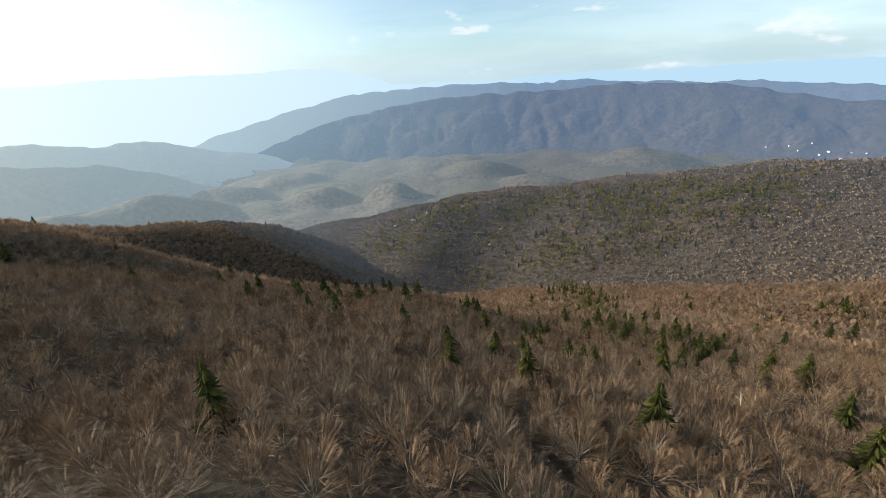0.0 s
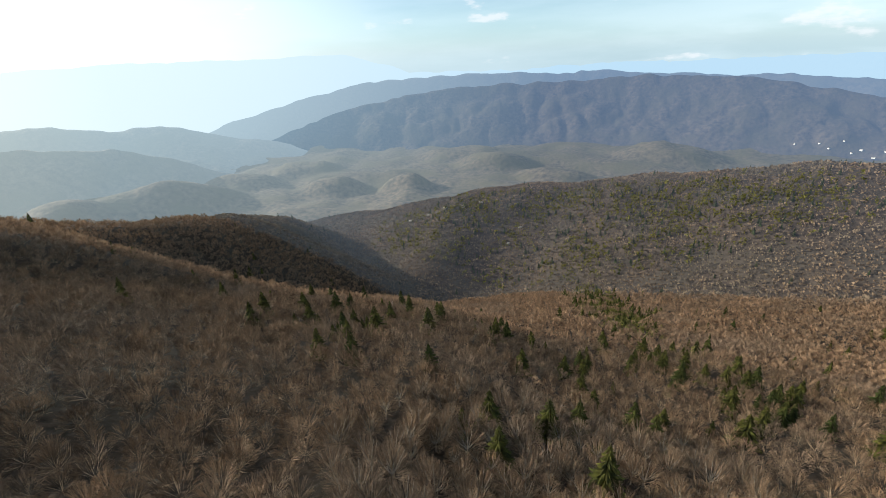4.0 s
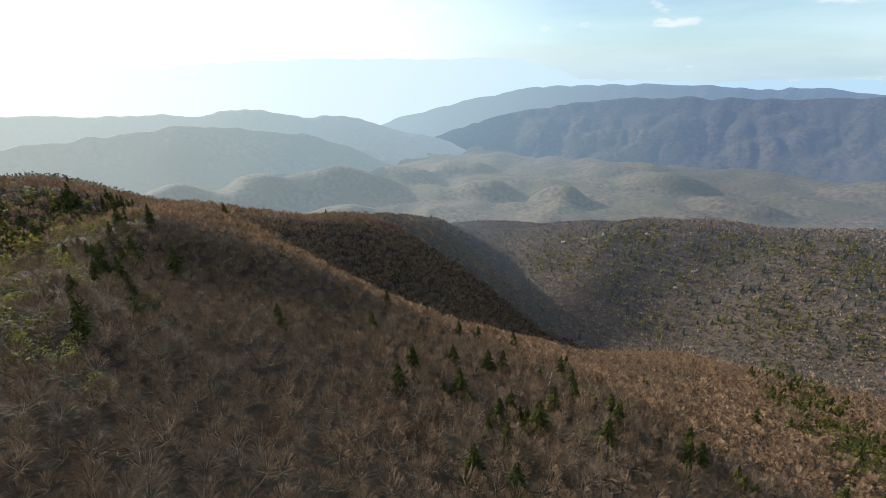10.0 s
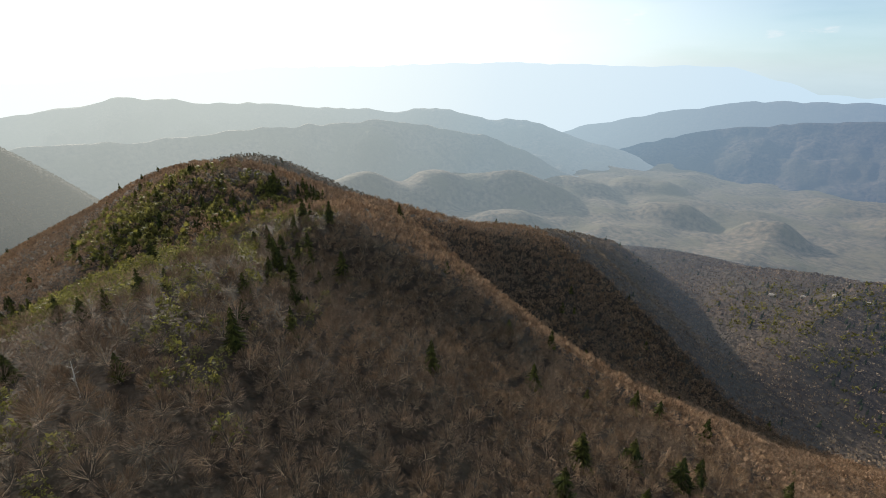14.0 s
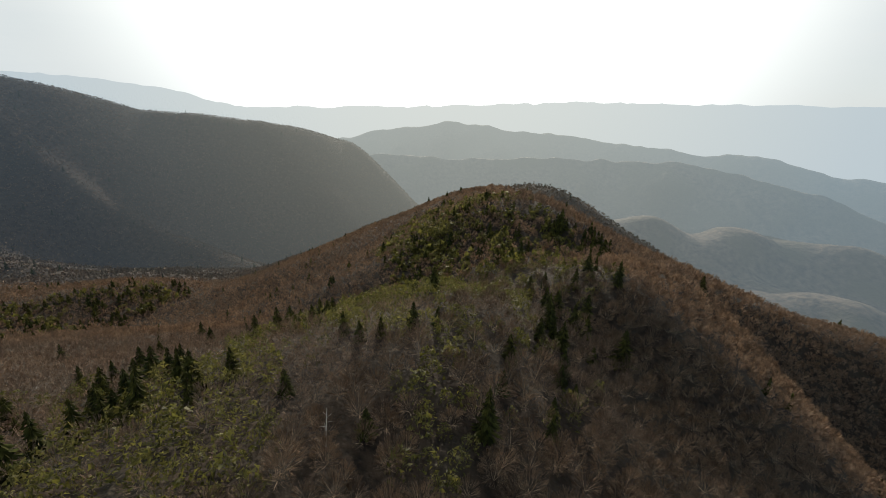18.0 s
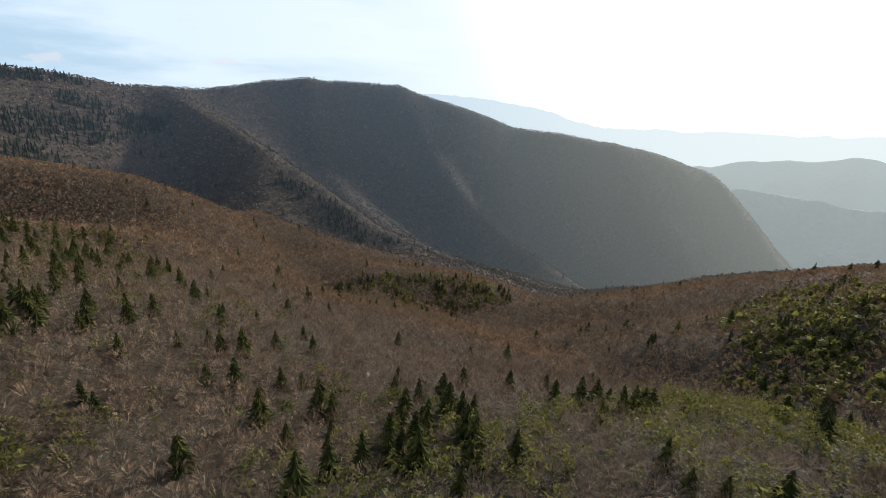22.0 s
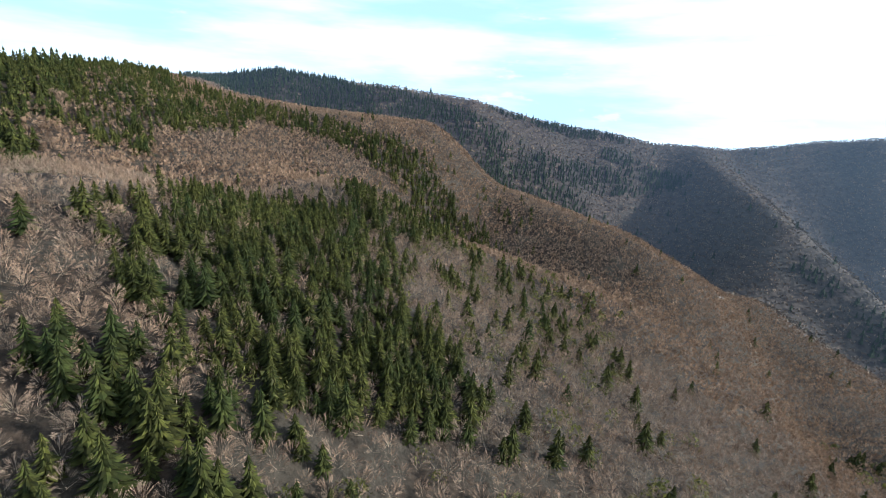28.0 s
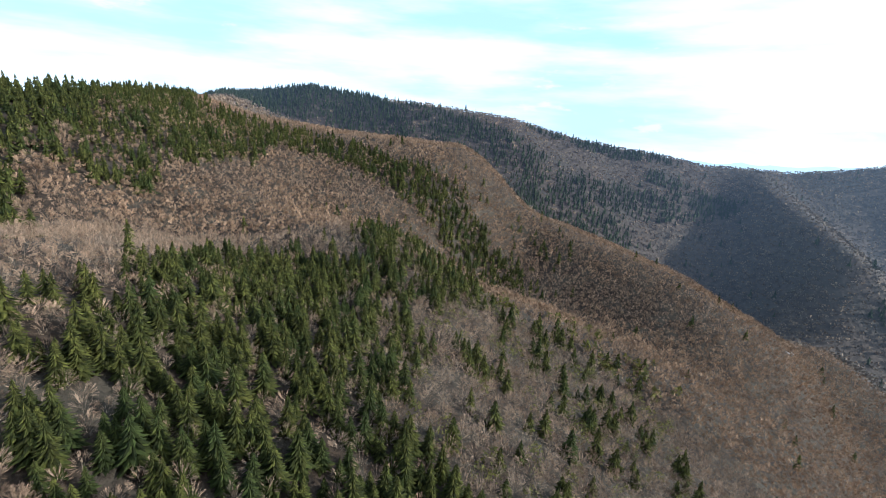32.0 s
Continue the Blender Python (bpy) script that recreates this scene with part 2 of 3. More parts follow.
HAZED_LITTER = add_haze_glow(material("haze_glow_litter", (0.030, 0.022, 0.016), (0.075, 0.055, 0.040), 9.0, 0.95, 0.6, (0.050, 0.040, 0.030), 9.0), *MOUNTAIN_GLOW)
HAZED_CANOPY = add_haze_glow(material("haze_glow_canopy", (0.080, 0.054, 0.032), (0.215, 0.150, 0.094), 14.0, 0.9, 0.0, (0.125, 0.098, 0.066), 7.0, 2.0, mixed=0.15), *MOUNTAIN_GLOW)
HAZED_NEEDLES = add_haze_glow(material("haze_glow_needles", (0.014, 0.020, 0.008), (0.055, 0.066, 0.026), 6.0, 0.95, 0.0, (0.030, 0.036, 0.016), 10.0, through=0.3), *MOUNTAIN_GLOW)
BARK = material("grey_bark", (0.12, 0.095, 0.075), (0.30, 0.26, 0.21), 0.4, 0.9, 0.4)
NEEDLES = material("spruce_needles", (0.015, 0.018, 0.004), (0.088, 0.086, 0.017), 2.0, 0.95, 0.0, (0.030, 0.038, 0.009), 10.0, through=0.4, mixed=0.55)
SPRUCE_BARK = material("spruce_bark", (0.05, 0.036, 0.026), (0.12, 0.09, 0.065), 0.3, 0.95, 0.5)
LAUREL = material("olive_leaves", (0.040, 0.042, 0.010), (0.150, 0.138, 0.030), 3.0, 0.6, 0.0, (0.115, 0.105, 0.030), 8.0, through=0.5, mixed=0.5)
DEAD_WOOD = material("bleached_wood", (0.38, 0.34, 0.29), (0.62, 0.58, 0.52), 0.5, 0.85, 0.4)
STONE = material("pale_rock", (0.15, 0.135, 0.12), (0.29, 0.265, 0.235), 0.8, 0.9, 0.7)
WHITE_WALL = material("white_boards", (0.66, 0.65, 0.62), (0.80, 0.79, 0.77), 0.5, 0.7, 0.2)
GREY_ROOF = material("grey_roof", (0.20, 0.20, 0.21), (0.34, 0.33, 0.33), 0.6, 0.8, 0.3)
# the backdrop's haze is emission too, bluer away from the sun
FAR_VALLEY = far_glow_material("haze_glow_valley", 0.16, 0.72, (0.16, 0.21, 0.27), (0.52, 0.62, 0.66), (0.80, 0.84, 0.78))
FAR_RIDGE = far_glow_material("haze_glow_ridge", 0.12, 0.88, (0.14, 0.20, 0.31), (0.34, 0.46, 0.54), (0.55, 0.60, 0.56))
FAR_HILLS = far_glow_material("haze_glow_hills", 0.13, 0.88, (0.22, 0.31, 0.45), (0.57, 0.69, 0.74), (0.86, 0.90, 0.83))
FAR_PEAKS = far_glow_material("haze_glow_peaks", 0.5, 0.96, (0.54, 0.72, 0.86), (0.84, 0.94, 0.98), (1.08, 1.11, 1.04))

# terrain: metres, z up, the valley floor near 0
def smooth_noise(x, y, size, seed):
    """Value noise in -1..1 on a lattice of that size."""
    gx, gy = x / size, y / size
    ix, iy = np.floor(gx), np.floor(gy)
    fx, fy = gx - ix, gy - iy
    fx, fy = fx * fx * (3 - 2 * fx), fy * fy * (3 - 2 * fy)

    def lattice(a, b):
        h = np.sin(a * 127.1 + b * 311.7 + seed * 74.7) * 43758.5453
        return (h - np.floor(h)) * 2 - 1

    low = lattice(ix, iy) * (1 - fx) + lattice(ix + 1, iy) * fx
    high = lattice(ix, iy + 1) * (1 - fx) + lattice(ix + 1, iy + 1) * fx
    return low * (1 - fy) + high * fy


def along(x, y, line):
    """Distance to a line of (x, y, z) and the line's z at the nearest places, blended."""
    near, crest = [], []
    for (ax, ay, az), (bx, by, bz) in zip(line[:-1], line[1:]):
        dx, dy = bx - ax, by - ay
        s = np.clip(((x - ax) * dx + (y - ay) * dy) / (dx * dx + dy * dy), 0, 1)
        near.append(np.hypot(x - ax - s * dx, y - ay - s * dy))
        crest.append(az + s * (bz - az))
    near, crest = np.array(near), np.array(crest)
    best = near.min(axis=0)
    weight = np.exp((best - near) / 16)
    return best, (weight * crest).sum(axis=0) / weight.sum(axis=0)


# crest lines of the mountains round the camera: (slope, rounding, line)
RIDGES = [
    (0.56, 45, [(700, -1500, 959), (304, -1129, 987), (149, -700, 957), (93, -385, 948), (-20, -171, 839), (-96, -90, 848), (-155, -33, 851), (-180, 5, 819), (-189, 108, 837), (-249, 157, 826), (-322, 214, 810), (-387, 266, 769), (-544, 332, 806), (-662, 326, 784), (-792, 386, 767), (-853, 505, 753), (-1041, 591, 568), (-1400, 720, 320)]),
    (0.64, 30, [(-355, 318, 806), (-450, 459, 761), (-416, 612, 704), (-423, 782, 655), (-452, 959, 598), (-451, 1122, 540), (-510, 1318, 462), (-600, 1560, 310)]),
    (0.41, 60, [(91, -375, 874), (124, -339, 930), (273, -314, 948), (482, -253, 898), (811, -133, 871)]),
    (0.48, 60, [(-38, -120, 900), (193, -124, 847), (417, 22, 714), (700, 200, 690), (1100, 500, 680)]),
    (0.36, 70, [(1119, 465, 751), (934, 687, 700), (715, 916, 677), (476, 1072, 622), (250, 1171, 578), (21, 1213, 554), (-59, 1261, 517), (-282, 1362, 450)]),
    (0.53, 62, [(69, -367, 883), (-173, -275, 859), (-271, -293, 811), (-351, -283, 787), (-491, -341, 730), (-612, -305, 671), (-718, -143, 650)]),
    (0.43, 62, [(118, -586, 936), (-225, -649, 913), (-353, -606, 814), (-477, -460, 797), (-646, -453, 710), (-757, -327, 644), (-874, -194, 599)]),
    (0.91, 50, [(264, -1152, 989), (87, -1072, 1008), (-158, -1026, 984), (-335, -1008, 968), (-609, -1029, 915), (-801, -1015, 890), (-968, -1006, 889), (-1187, -966, 907), (-1512, -758, 922), (-1779, -418, 794), (-1924, -103, 761), (-2198, 197, 677), (-2600, 400, 430)]),
    (0.82, 22, [(-875, -951, 878), (-844, -654, 792), (-961, -402, 618), (-889, -199, 574)]),
    (0.67, 22, [(-1240, -891, 905), (-1080, -693, 682), (-1034, -374, 566), (-1068, -6, 483)]),
    (0.71, 22, [(-1487, -717, 901), (-1380, -530, 714), (-1335, -240, 518), (-1290, -39, 452)]),
]
VALLEY = -100.0
RAVINE = [(-305, 500, 8), (-235, 640, 32), (-100, 765, 42), (60, 890, 38), (170, 1060, 8)]


def height(x, y):
    x, y = np.asarray(x, float), np.asarray(y, float)
    total = np.exp((np.full(x.shape, VALLEY) - 500) / 18.0)
    for slope, rounding, line in RIDGES:
        d, crest = along(x, y, line)
        total = total + np.exp((crest - slope * (np.sqrt(d * d + rounding * rounding) - rounding) - 500) / 18.0)
    z = 500 + 18.0 * np.log(total)
    # the ravine under the spur's east flank
    d, depth = along(x, y, RAVINE)
    z = z - np.clip(depth, 0, None) * np.exp(-(d / 95) ** 2)
    return z + 7 * smooth_noise(x, y, 170, 1) + 3 * smooth_noise(x, y, 70, 2)


def reach_of_way(x, y):
    """Distance from the stretch of the plan that the way passes over."""
    return along(x, y, [(20, 110, 0), (-120, 180, 0), (-240, 110, 0), (-190, -60, 0)])[0]


def sheet(name, xs, ys, zs, material):
    """A grid of quads over the arrays xs, ys, zs, all of one shape."""
    rows, cols = xs.shape
    index = np.arange(rows * cols).reshape(rows, cols)
    quads = np.stack([index[:-1, :-1], index[:-1, 1:], index[1:, 1:], index[1:, :-1]], -1).reshape(-1, 4)
    return mesh_from(name, np.stack([xs, ys, zs], -1).reshape(-1, 3), quads, material, True)


def mesh_from(name, points, faces, material, smooth=False):
    """A mesh from rows of x, y, z, with two more columns where the material needs a place on each spray."""
    faces, points = np.asarray(faces), np.asarray(points, np.float32)
    me = bpy.data.meshes.new(name)
    me.vertices.add(len(points))
    me.vertices.foreach_set("co", np.ascontiguousarray(points[:, :3]).ravel())
    count, sides = faces.shape
    me.loops.add(count * sides)
    me.loops.foreach_set("vertex_index", faces.ravel().astype(np.int32))
    me.polygons.add(count)
    me.polygons.foreach_set("loop_start", np.arange(0, count * sides, sides, dtype=np.int32))
    me.polygons.foreach_set("loop_total", np.full(count, sides, dtype=np.int32))
    me.polygons.foreach_set("use_smooth", np.full(count, smooth))
    me.update(calc_edges=True)
    if points.shape[1] == 5:
        me.uv_layers.new(name="spray").data.foreach_set("uv", np.ascontiguousarray(points[faces.ravel(), 3:]).ravel())
    me.materials.append(material)
    return me


# the ground: one sheet, fine near the camera's way and coarse towards the rim
def graded(count, centre, fine, reach):
    u = np.linspace(-1, 1, count)
    return centre + fine * u + (reach - fine) * np.sign(u) * np.abs(u) ** 3.2


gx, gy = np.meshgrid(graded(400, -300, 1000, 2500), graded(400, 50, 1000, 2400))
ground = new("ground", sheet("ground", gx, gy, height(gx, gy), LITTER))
# faces far from the way get the litter with the haze glow in it
ground.data.materials.append(HAZED_LITTER)
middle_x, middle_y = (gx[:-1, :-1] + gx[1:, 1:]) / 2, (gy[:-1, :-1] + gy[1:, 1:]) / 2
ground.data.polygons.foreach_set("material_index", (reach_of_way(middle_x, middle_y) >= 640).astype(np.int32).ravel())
tagged(ground, "brown leaf-littered mountain ridges and ravines", "mountain", kind="structure")


# the distance: wide strips of land round the mountain, each with its own skyline
CENTRE = (-150, 130, 905)


def strip(name, label, azimuths, inner, outer, profile, material_used, rows=40, columns=420):
    az, radius = np.meshgrid(np.linspace(*azimuths, columns), np.linspace(inner, outer, rows))
    x = CENTRE[0] - np.sin(np.radians(az)) * radius
    y = CENTRE[1] + np.cos(np.radians(az)) * radius
    z = profile(az, radius, x, y)
    ob = new(name, sheet(name, x[:, ::-1], y[:, ::-1], z[:, ::-1], material_used))
    return tagged(ob, label, "distant land", kind="structure")


def relief(x, y, size, seed):
    """Branching hills: ridged noise at three sizes, 0..1."""
    total = 0
    for k, share in enumerate((0.55, 0.3, 0.15)):
        total = total + share * (1 - np.abs(smooth_noise(x, y, size / 2.1 ** k, seed + k)) * 1.6)
    return np.clip(total, 0, 1)


def ridge_profile(skyline, crest, spread, seed, ribs=90.0, floor=205.0):
    """A ridge whose crest, at that distance, follows skyline: (azimuth, degrees over the level)."""
    azs, els = np.array(sorted(skyline)).T

    def profile(az, radius, x, y):
        top = CENTRE[2] + crest * np.tan(np.radians(np.interp(az, azs, els)))
        top = top + 16 * smooth_noise(x, y, 150, seed + 9) + 8 * smooth_noise(x, y, 60, seed + 8)
        fall = np.clip(1 - np.abs(radius - crest) / spread, 0, 1)
        body = floor - 60 + (top - floor + 60) * fall ** 0.8
        return body - ribs * relief(x, y, 330, seed) * np.clip(fall * (1 - fall) * 4, 0, 1) * np.clip((top - floor) / 300, 0, 1)
    return profile


def valley_profile(az, radius, x, y):
    """A valley floor with low rounded hills that stand closer together towards the far ridge."""
    z = 200 + 46 * relief(x, y, 520, 31) + 10 * smooth_noise(x, y, 120, 33)
    for a, r, tall, wide in ((12.4, 2500, 80, 120), (3, 2420, 60, 110), (-8, 2900, 85, 170), (-3.4, 3250, 70, 200), (-28, 3300, 95, 230), (28.8, 2500, 110, 170), (24, 2750, 70, 150), (37, 2450, 130, 220), (46, 2300, 120, 220), (-16, 2650, 60, 150), (54, 2250, 110, 190), (-38, 2900, 80, 200), (17, 3000, 60, 160), (31, 2050, 60, 130)):
        side = np.radians((az - a + 180) % 360 - 180) * r / (wide * 1.8)
        dome = np.clip(1 - side ** 2 - ((radius - r) / (wide * 1.2)) ** 2, 0, 1)
        z = z + 0.95 * tall * dome * dome * (3 - 2 * dome) ** 0.6
    return z - 60 * np.clip((1500 - radius) / 500, 0, 1)


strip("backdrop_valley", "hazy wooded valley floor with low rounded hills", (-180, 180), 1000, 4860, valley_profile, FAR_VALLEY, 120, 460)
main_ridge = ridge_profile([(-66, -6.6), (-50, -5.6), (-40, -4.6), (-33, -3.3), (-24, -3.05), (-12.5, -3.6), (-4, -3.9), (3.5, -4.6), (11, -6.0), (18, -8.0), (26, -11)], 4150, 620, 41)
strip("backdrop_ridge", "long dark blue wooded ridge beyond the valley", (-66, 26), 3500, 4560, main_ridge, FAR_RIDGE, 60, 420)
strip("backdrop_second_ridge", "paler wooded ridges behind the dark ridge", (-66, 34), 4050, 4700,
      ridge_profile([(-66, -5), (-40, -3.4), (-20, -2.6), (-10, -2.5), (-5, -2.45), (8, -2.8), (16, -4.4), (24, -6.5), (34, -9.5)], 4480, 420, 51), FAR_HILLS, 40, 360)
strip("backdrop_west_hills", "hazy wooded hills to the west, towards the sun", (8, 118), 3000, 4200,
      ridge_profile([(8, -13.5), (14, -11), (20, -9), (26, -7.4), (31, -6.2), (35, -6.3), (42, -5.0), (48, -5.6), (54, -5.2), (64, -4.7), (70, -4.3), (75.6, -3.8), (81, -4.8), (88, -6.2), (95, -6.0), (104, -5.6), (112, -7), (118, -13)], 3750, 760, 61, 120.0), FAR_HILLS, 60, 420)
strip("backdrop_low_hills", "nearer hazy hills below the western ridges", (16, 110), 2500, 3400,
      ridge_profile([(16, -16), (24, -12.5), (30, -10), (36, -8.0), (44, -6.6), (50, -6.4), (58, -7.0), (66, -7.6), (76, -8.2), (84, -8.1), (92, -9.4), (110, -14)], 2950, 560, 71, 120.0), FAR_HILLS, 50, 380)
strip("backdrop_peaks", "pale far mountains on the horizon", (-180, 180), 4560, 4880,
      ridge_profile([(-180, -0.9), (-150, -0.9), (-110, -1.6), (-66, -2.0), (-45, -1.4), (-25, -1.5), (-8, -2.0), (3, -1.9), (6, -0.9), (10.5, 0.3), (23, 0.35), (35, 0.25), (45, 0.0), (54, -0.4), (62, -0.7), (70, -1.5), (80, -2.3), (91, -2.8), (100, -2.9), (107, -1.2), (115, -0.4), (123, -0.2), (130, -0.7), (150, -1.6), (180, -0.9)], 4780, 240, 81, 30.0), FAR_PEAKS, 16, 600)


# trees: templates as arrays of points and triangles
def bare_crown(rng, sprays, twigs, width, limbs=0, spray=1.2, low=0.34, tall=10.0, wide=4.2):
    """A leafless broom of a crown: limbs spread from the fork to a lumpy dome of twig fans and single twigs."""
    points, faces, places = [], [], []
    fork, heart = np.array([0, 0, tall * low]), np.array([0, 0, tall * 0.46])
    bunches = rng.normal(size=(9, 3)) * (1, 1, 0.5) + (0, 0, 0.55)
    bunches /= np.linalg.norm(bunches, axis=1)[:, None]

    def tip_of(k, loose):
        # a place on a lumpy dome, a little below its widest ring and up
        way = rng.normal(size=3)
        way[2] = abs(way[2]) - 0.25
        way /= np.linalg.norm(way)
        lump = 0.80 + 0.30 * np.clip((bunches @ way).max() * 2 - 1, 0, 1)
        return heart + way * (wide, wide, tall * 0.54) * lump * rng.uniform(1 - loose * 0.4, 1.0)

    for k in range(twigs + limbs):
        # an upswept limb or twig in two pieces, bent outward first and then up
        tip = tip_of(k, 0.22) * rng.uniform(0.95, 1.06)
        bend = fork + (tip - fork) * np.array([0.74, 0.74, 0.46]) * rng.uniform(0.9, 1.08)
        start = fork + (bend - fork) * (0.05 if k < limbs else rng.uniform(0.25, 0.6))
        girth = width * (1.5 if k < limbs else rng.uniform(0.6, 1.1))
        first = len(points)
        side = np.cross(tip - start, rng.normal(size=3))
        side *= girth / (np.linalg.norm(side) + 1e-9)
        points += [start - side, start + side, bend - side * 0.7, bend + side * 0.7, tip]
        faces += [(first, first + 1, first + 2), (first + 1, first + 3, first + 2), (first + 2, first + 3, first + 4)]
    places += [(0.5, 2.0)] * len(points)
    for k in range(sprays):
        # twig fans spread from inside the crown to its rim
        tip = tip_of(k, 0.3)
        base = heart + (tip - heart) * rng.uniform(0.35, 0.62) - (0, 0, tall * 0.05)
        side = np.cross(tip - base, rng.normal(size=3))
        side *= spray * rng.uniform(0.7, 1.15) / np.linalg.norm(side)
        start = len(points)
        points += [base, tip + side, tip - side]
        places += [(0.5, 0.0), (0.0, 1.0), (1.0, 1.0)]
        faces.append((start, start + 1, start + 2))
    return np.column_stack([points, places]), np.array(faces)


def spruce_crown(rng, tiers, fans, tall=11.0, wide=3.5):
    """Drooping ragged boughs in tiers that shorten towards the spire."""
    points, faces = [], []
    for k in range(tiers):
        share = (k + rng.uniform(-0.2, 0.2)) / tiers
        z = tall * (0.09 + 0.87 * max(0.0, share))
        reach = wide * (1 - max(0.0, share)) ** 0.82 + 0.14
        turn = rng.uniform(0, 6.28)
        for j in range(fans):
            a = turn + 2 * np.pi * j / fans + rng.uniform(-0.3, 0.3)
            r = reach * rng.uniform(0.6, 1.2)
            drop = r * rng.uniform(0.02, 0.34)
            half = np.pi / fans * rng.uniform(0.7, 1.2)
            start = len(points)
            points.append((0, 0, z + tall * 0.87 / tiers * rng.uniform(0.8, 1.6)))
            for da in (-half, 0, half):
                q = r * (0.6 if da else 1.0)
                points.append((np.cos(a + da) * q, np.sin(a + da) * q, z - drop * (0.5 if da else 1.0)))
            faces += [(start, start + 1, start + 2), (start, start + 2, start + 3)]
    start = len(points)
    points += [(0.12, 0, tall * 0.92), (-0.1, 0.1, tall * 0.92), (0, 0, tall * 1.04)]
    faces.append((start, start + 1, start + 2))
    return np.array(points, float), np.array(faces)


def taper(points, faces, start, end, r0, r1, sides=6):
    start, end = np.asarray(start, float), np.asarray(end, float)
    axis = (end - start) / (np.linalg.norm(end - start) + 1e-9)
    side = np.cross(axis, (0.3, 0.9, 0.2))
    side /= np.linalg.norm(side)
    other = np.cross(axis, side)
    first = len(points)
    for centre, r in ((start, r0), (end, r1)):
        for k in range(sides):
            a = 2 * np.pi * k / sides
            points.append(centre + r * (np.cos(a) * side + np.sin(a) * other))
    for k in range(sides):
        a, b = first + k, first + (k + 1) % sides
        faces += [(a, b, b + sides), (a, b + sides, a + sides)]


def bare_wood(rng, tall=10.0, wide=4.2):
    """The trunk, and the forked limbs above it."""
    trunk, limbs = ([], []), []
    fork = np.array([rng.uniform(-.25, .25), rng.uniform(-.25, .25), tall * rng.uniform(0.30, 0.38)])
    taper(*trunk, (0, 0, -1.5), fork * 0.5, 0.24, 0.20)
    taper(*trunk, fork * 0.5, fork, 0.20, 0.15)
    for k in range(7):
        a = 0.9 * k + rng.uniform(-0.2, 0.2)
        out = np.array([np.cos(a), np.sin(a), 0])
        knee = fork + out * wide * rng.uniform(0.15, 0.35) + np.array([0, 0, tall * rng.uniform(0.12, 0.2)])
        end = knee + out * wide * rng.uniform(0.1, 0.42) + np.array([0, 0, tall * rng.uniform(0.2, 0.32)])
        limbs.append(([], []))
        taper(*limbs[-1], fork, knee, 0.12, 0.085, 4)
        taper(*limbs[-1], knee, end, 0.085, 0.03, 4)
    return trunk, limbs


def scatter(name, label, category, templates, place, size, material_used):
    """All trees of one stand as one mesh; place: rows of x, y, z."""
    rng = np.random.default_rng(len(place))
    which = rng.integers(0, len(templates), len(place))
    turn = rng.uniform(0, 2 * np.pi, len(place))
    girth = rng.uniform(0.85, 1.18, len(place))
    all_points, all_faces, first = [], [], 0
    for k, (points, faces) in enumerate(templates):
        rows = np.where(which == k)[0]
        if not len(rows):
            continue
        c, s = np.cos(turn[rows])[:, None], np.sin(turn[rows])[:, None]
        grow, wide = size[rows][:, None], (size[rows] * girth[rows])[:, None]
        px, py, pz = points[:, 0][None], points[:, 1][None], points[:, 2][None]
        v = np.stack([(c * px - s * py) * wide + place[rows, 0:1], (s * px + c * py) * wide + place[rows, 1:2], pz * grow + place[rows, 2:3]], -1)
        if points.shape[1] > 3:
            v = np.concatenate([v, np.broadcast_to(points[None, :, 3:], (len(rows), len(points), 2))], -1)
        all_points.append(v.reshape(-1, v.shape[-1]))
        all_faces.append((faces[None] + (np.arange(len(rows)) * len(points))[:, None, None] + first).reshape(-1, 3))
        first += len(rows) * len(points)
    ob = new(name, mesh_from(name, np.concatenate(all_points), np.concatenate(all_faces), material_used))
    return tagged(ob, label, category, kind="stuff")


def leafy_crown(rng, leaves, tall=4.5, wide=2.2, leaf=0.55):
    """A low evergreen bush: leaf sprays all over a lumpy dome."""
    points, faces = [], []
    for _ in range(leaves):
        a, h = rng.uniform(0, 2 * np.pi), rng.uniform(0, 1) ** 0.7
        r = wide * np.sqrt(1 - (h * 0.96) ** 2) * rng.uniform(0.6, 1.1)
        middle = np.array([np.cos(a) * r, np.sin(a) * r, tall * h * rng.uniform(0.85, 1.1)])
        start = len(points)
        points += [middle + rng.normal(size=3) * leaf for _ in range(3)]
        faces.append((start, start + 1, start + 2))
    return np.array(points), np.array(faces)


CREST = [(x, y, 0) for x, y, _ in RIDGES[0][2][2:15]]


def east_of_crest(x, y):
    """True on the north-east side of the camera's own ridge."""
    best, sign = np.full(x.shape, 1e9), np.zeros(x.shape)
    for (ax, ay, _), (bx, by, _) in zip(CREST[:-1], CREST[1:]):
        dx, dy = bx - ax, by - ay
        s = np.clip(((x - ax) * dx + (y - ay) * dy) / (dx * dx + dy * dy), 0, 1)
        d = np.hypot(x - ax - s * dx, y - ay - s * dy)
        sign = np.where(d < best, dx * (y - ay) - dy * (x - ax), sign)
        best = np.minimum(d, best)
    return sign < 0


def patch(x, y, cx, cy, rx, ry, turn=0.0):
    """A blurred ellipse on the plan: 1 inside, 0 outside."""
    c, s = math.cos(radians(turn)), math.sin(radians(turn))
    u, v = (x - cx) * c + (y - cy) * s, -(x - cx) * s + (y - cy) * c
    return np.clip(2.0 - 1.6 * ((u / rx) ** 2 + (v / ry) ** 2), 0, 1)


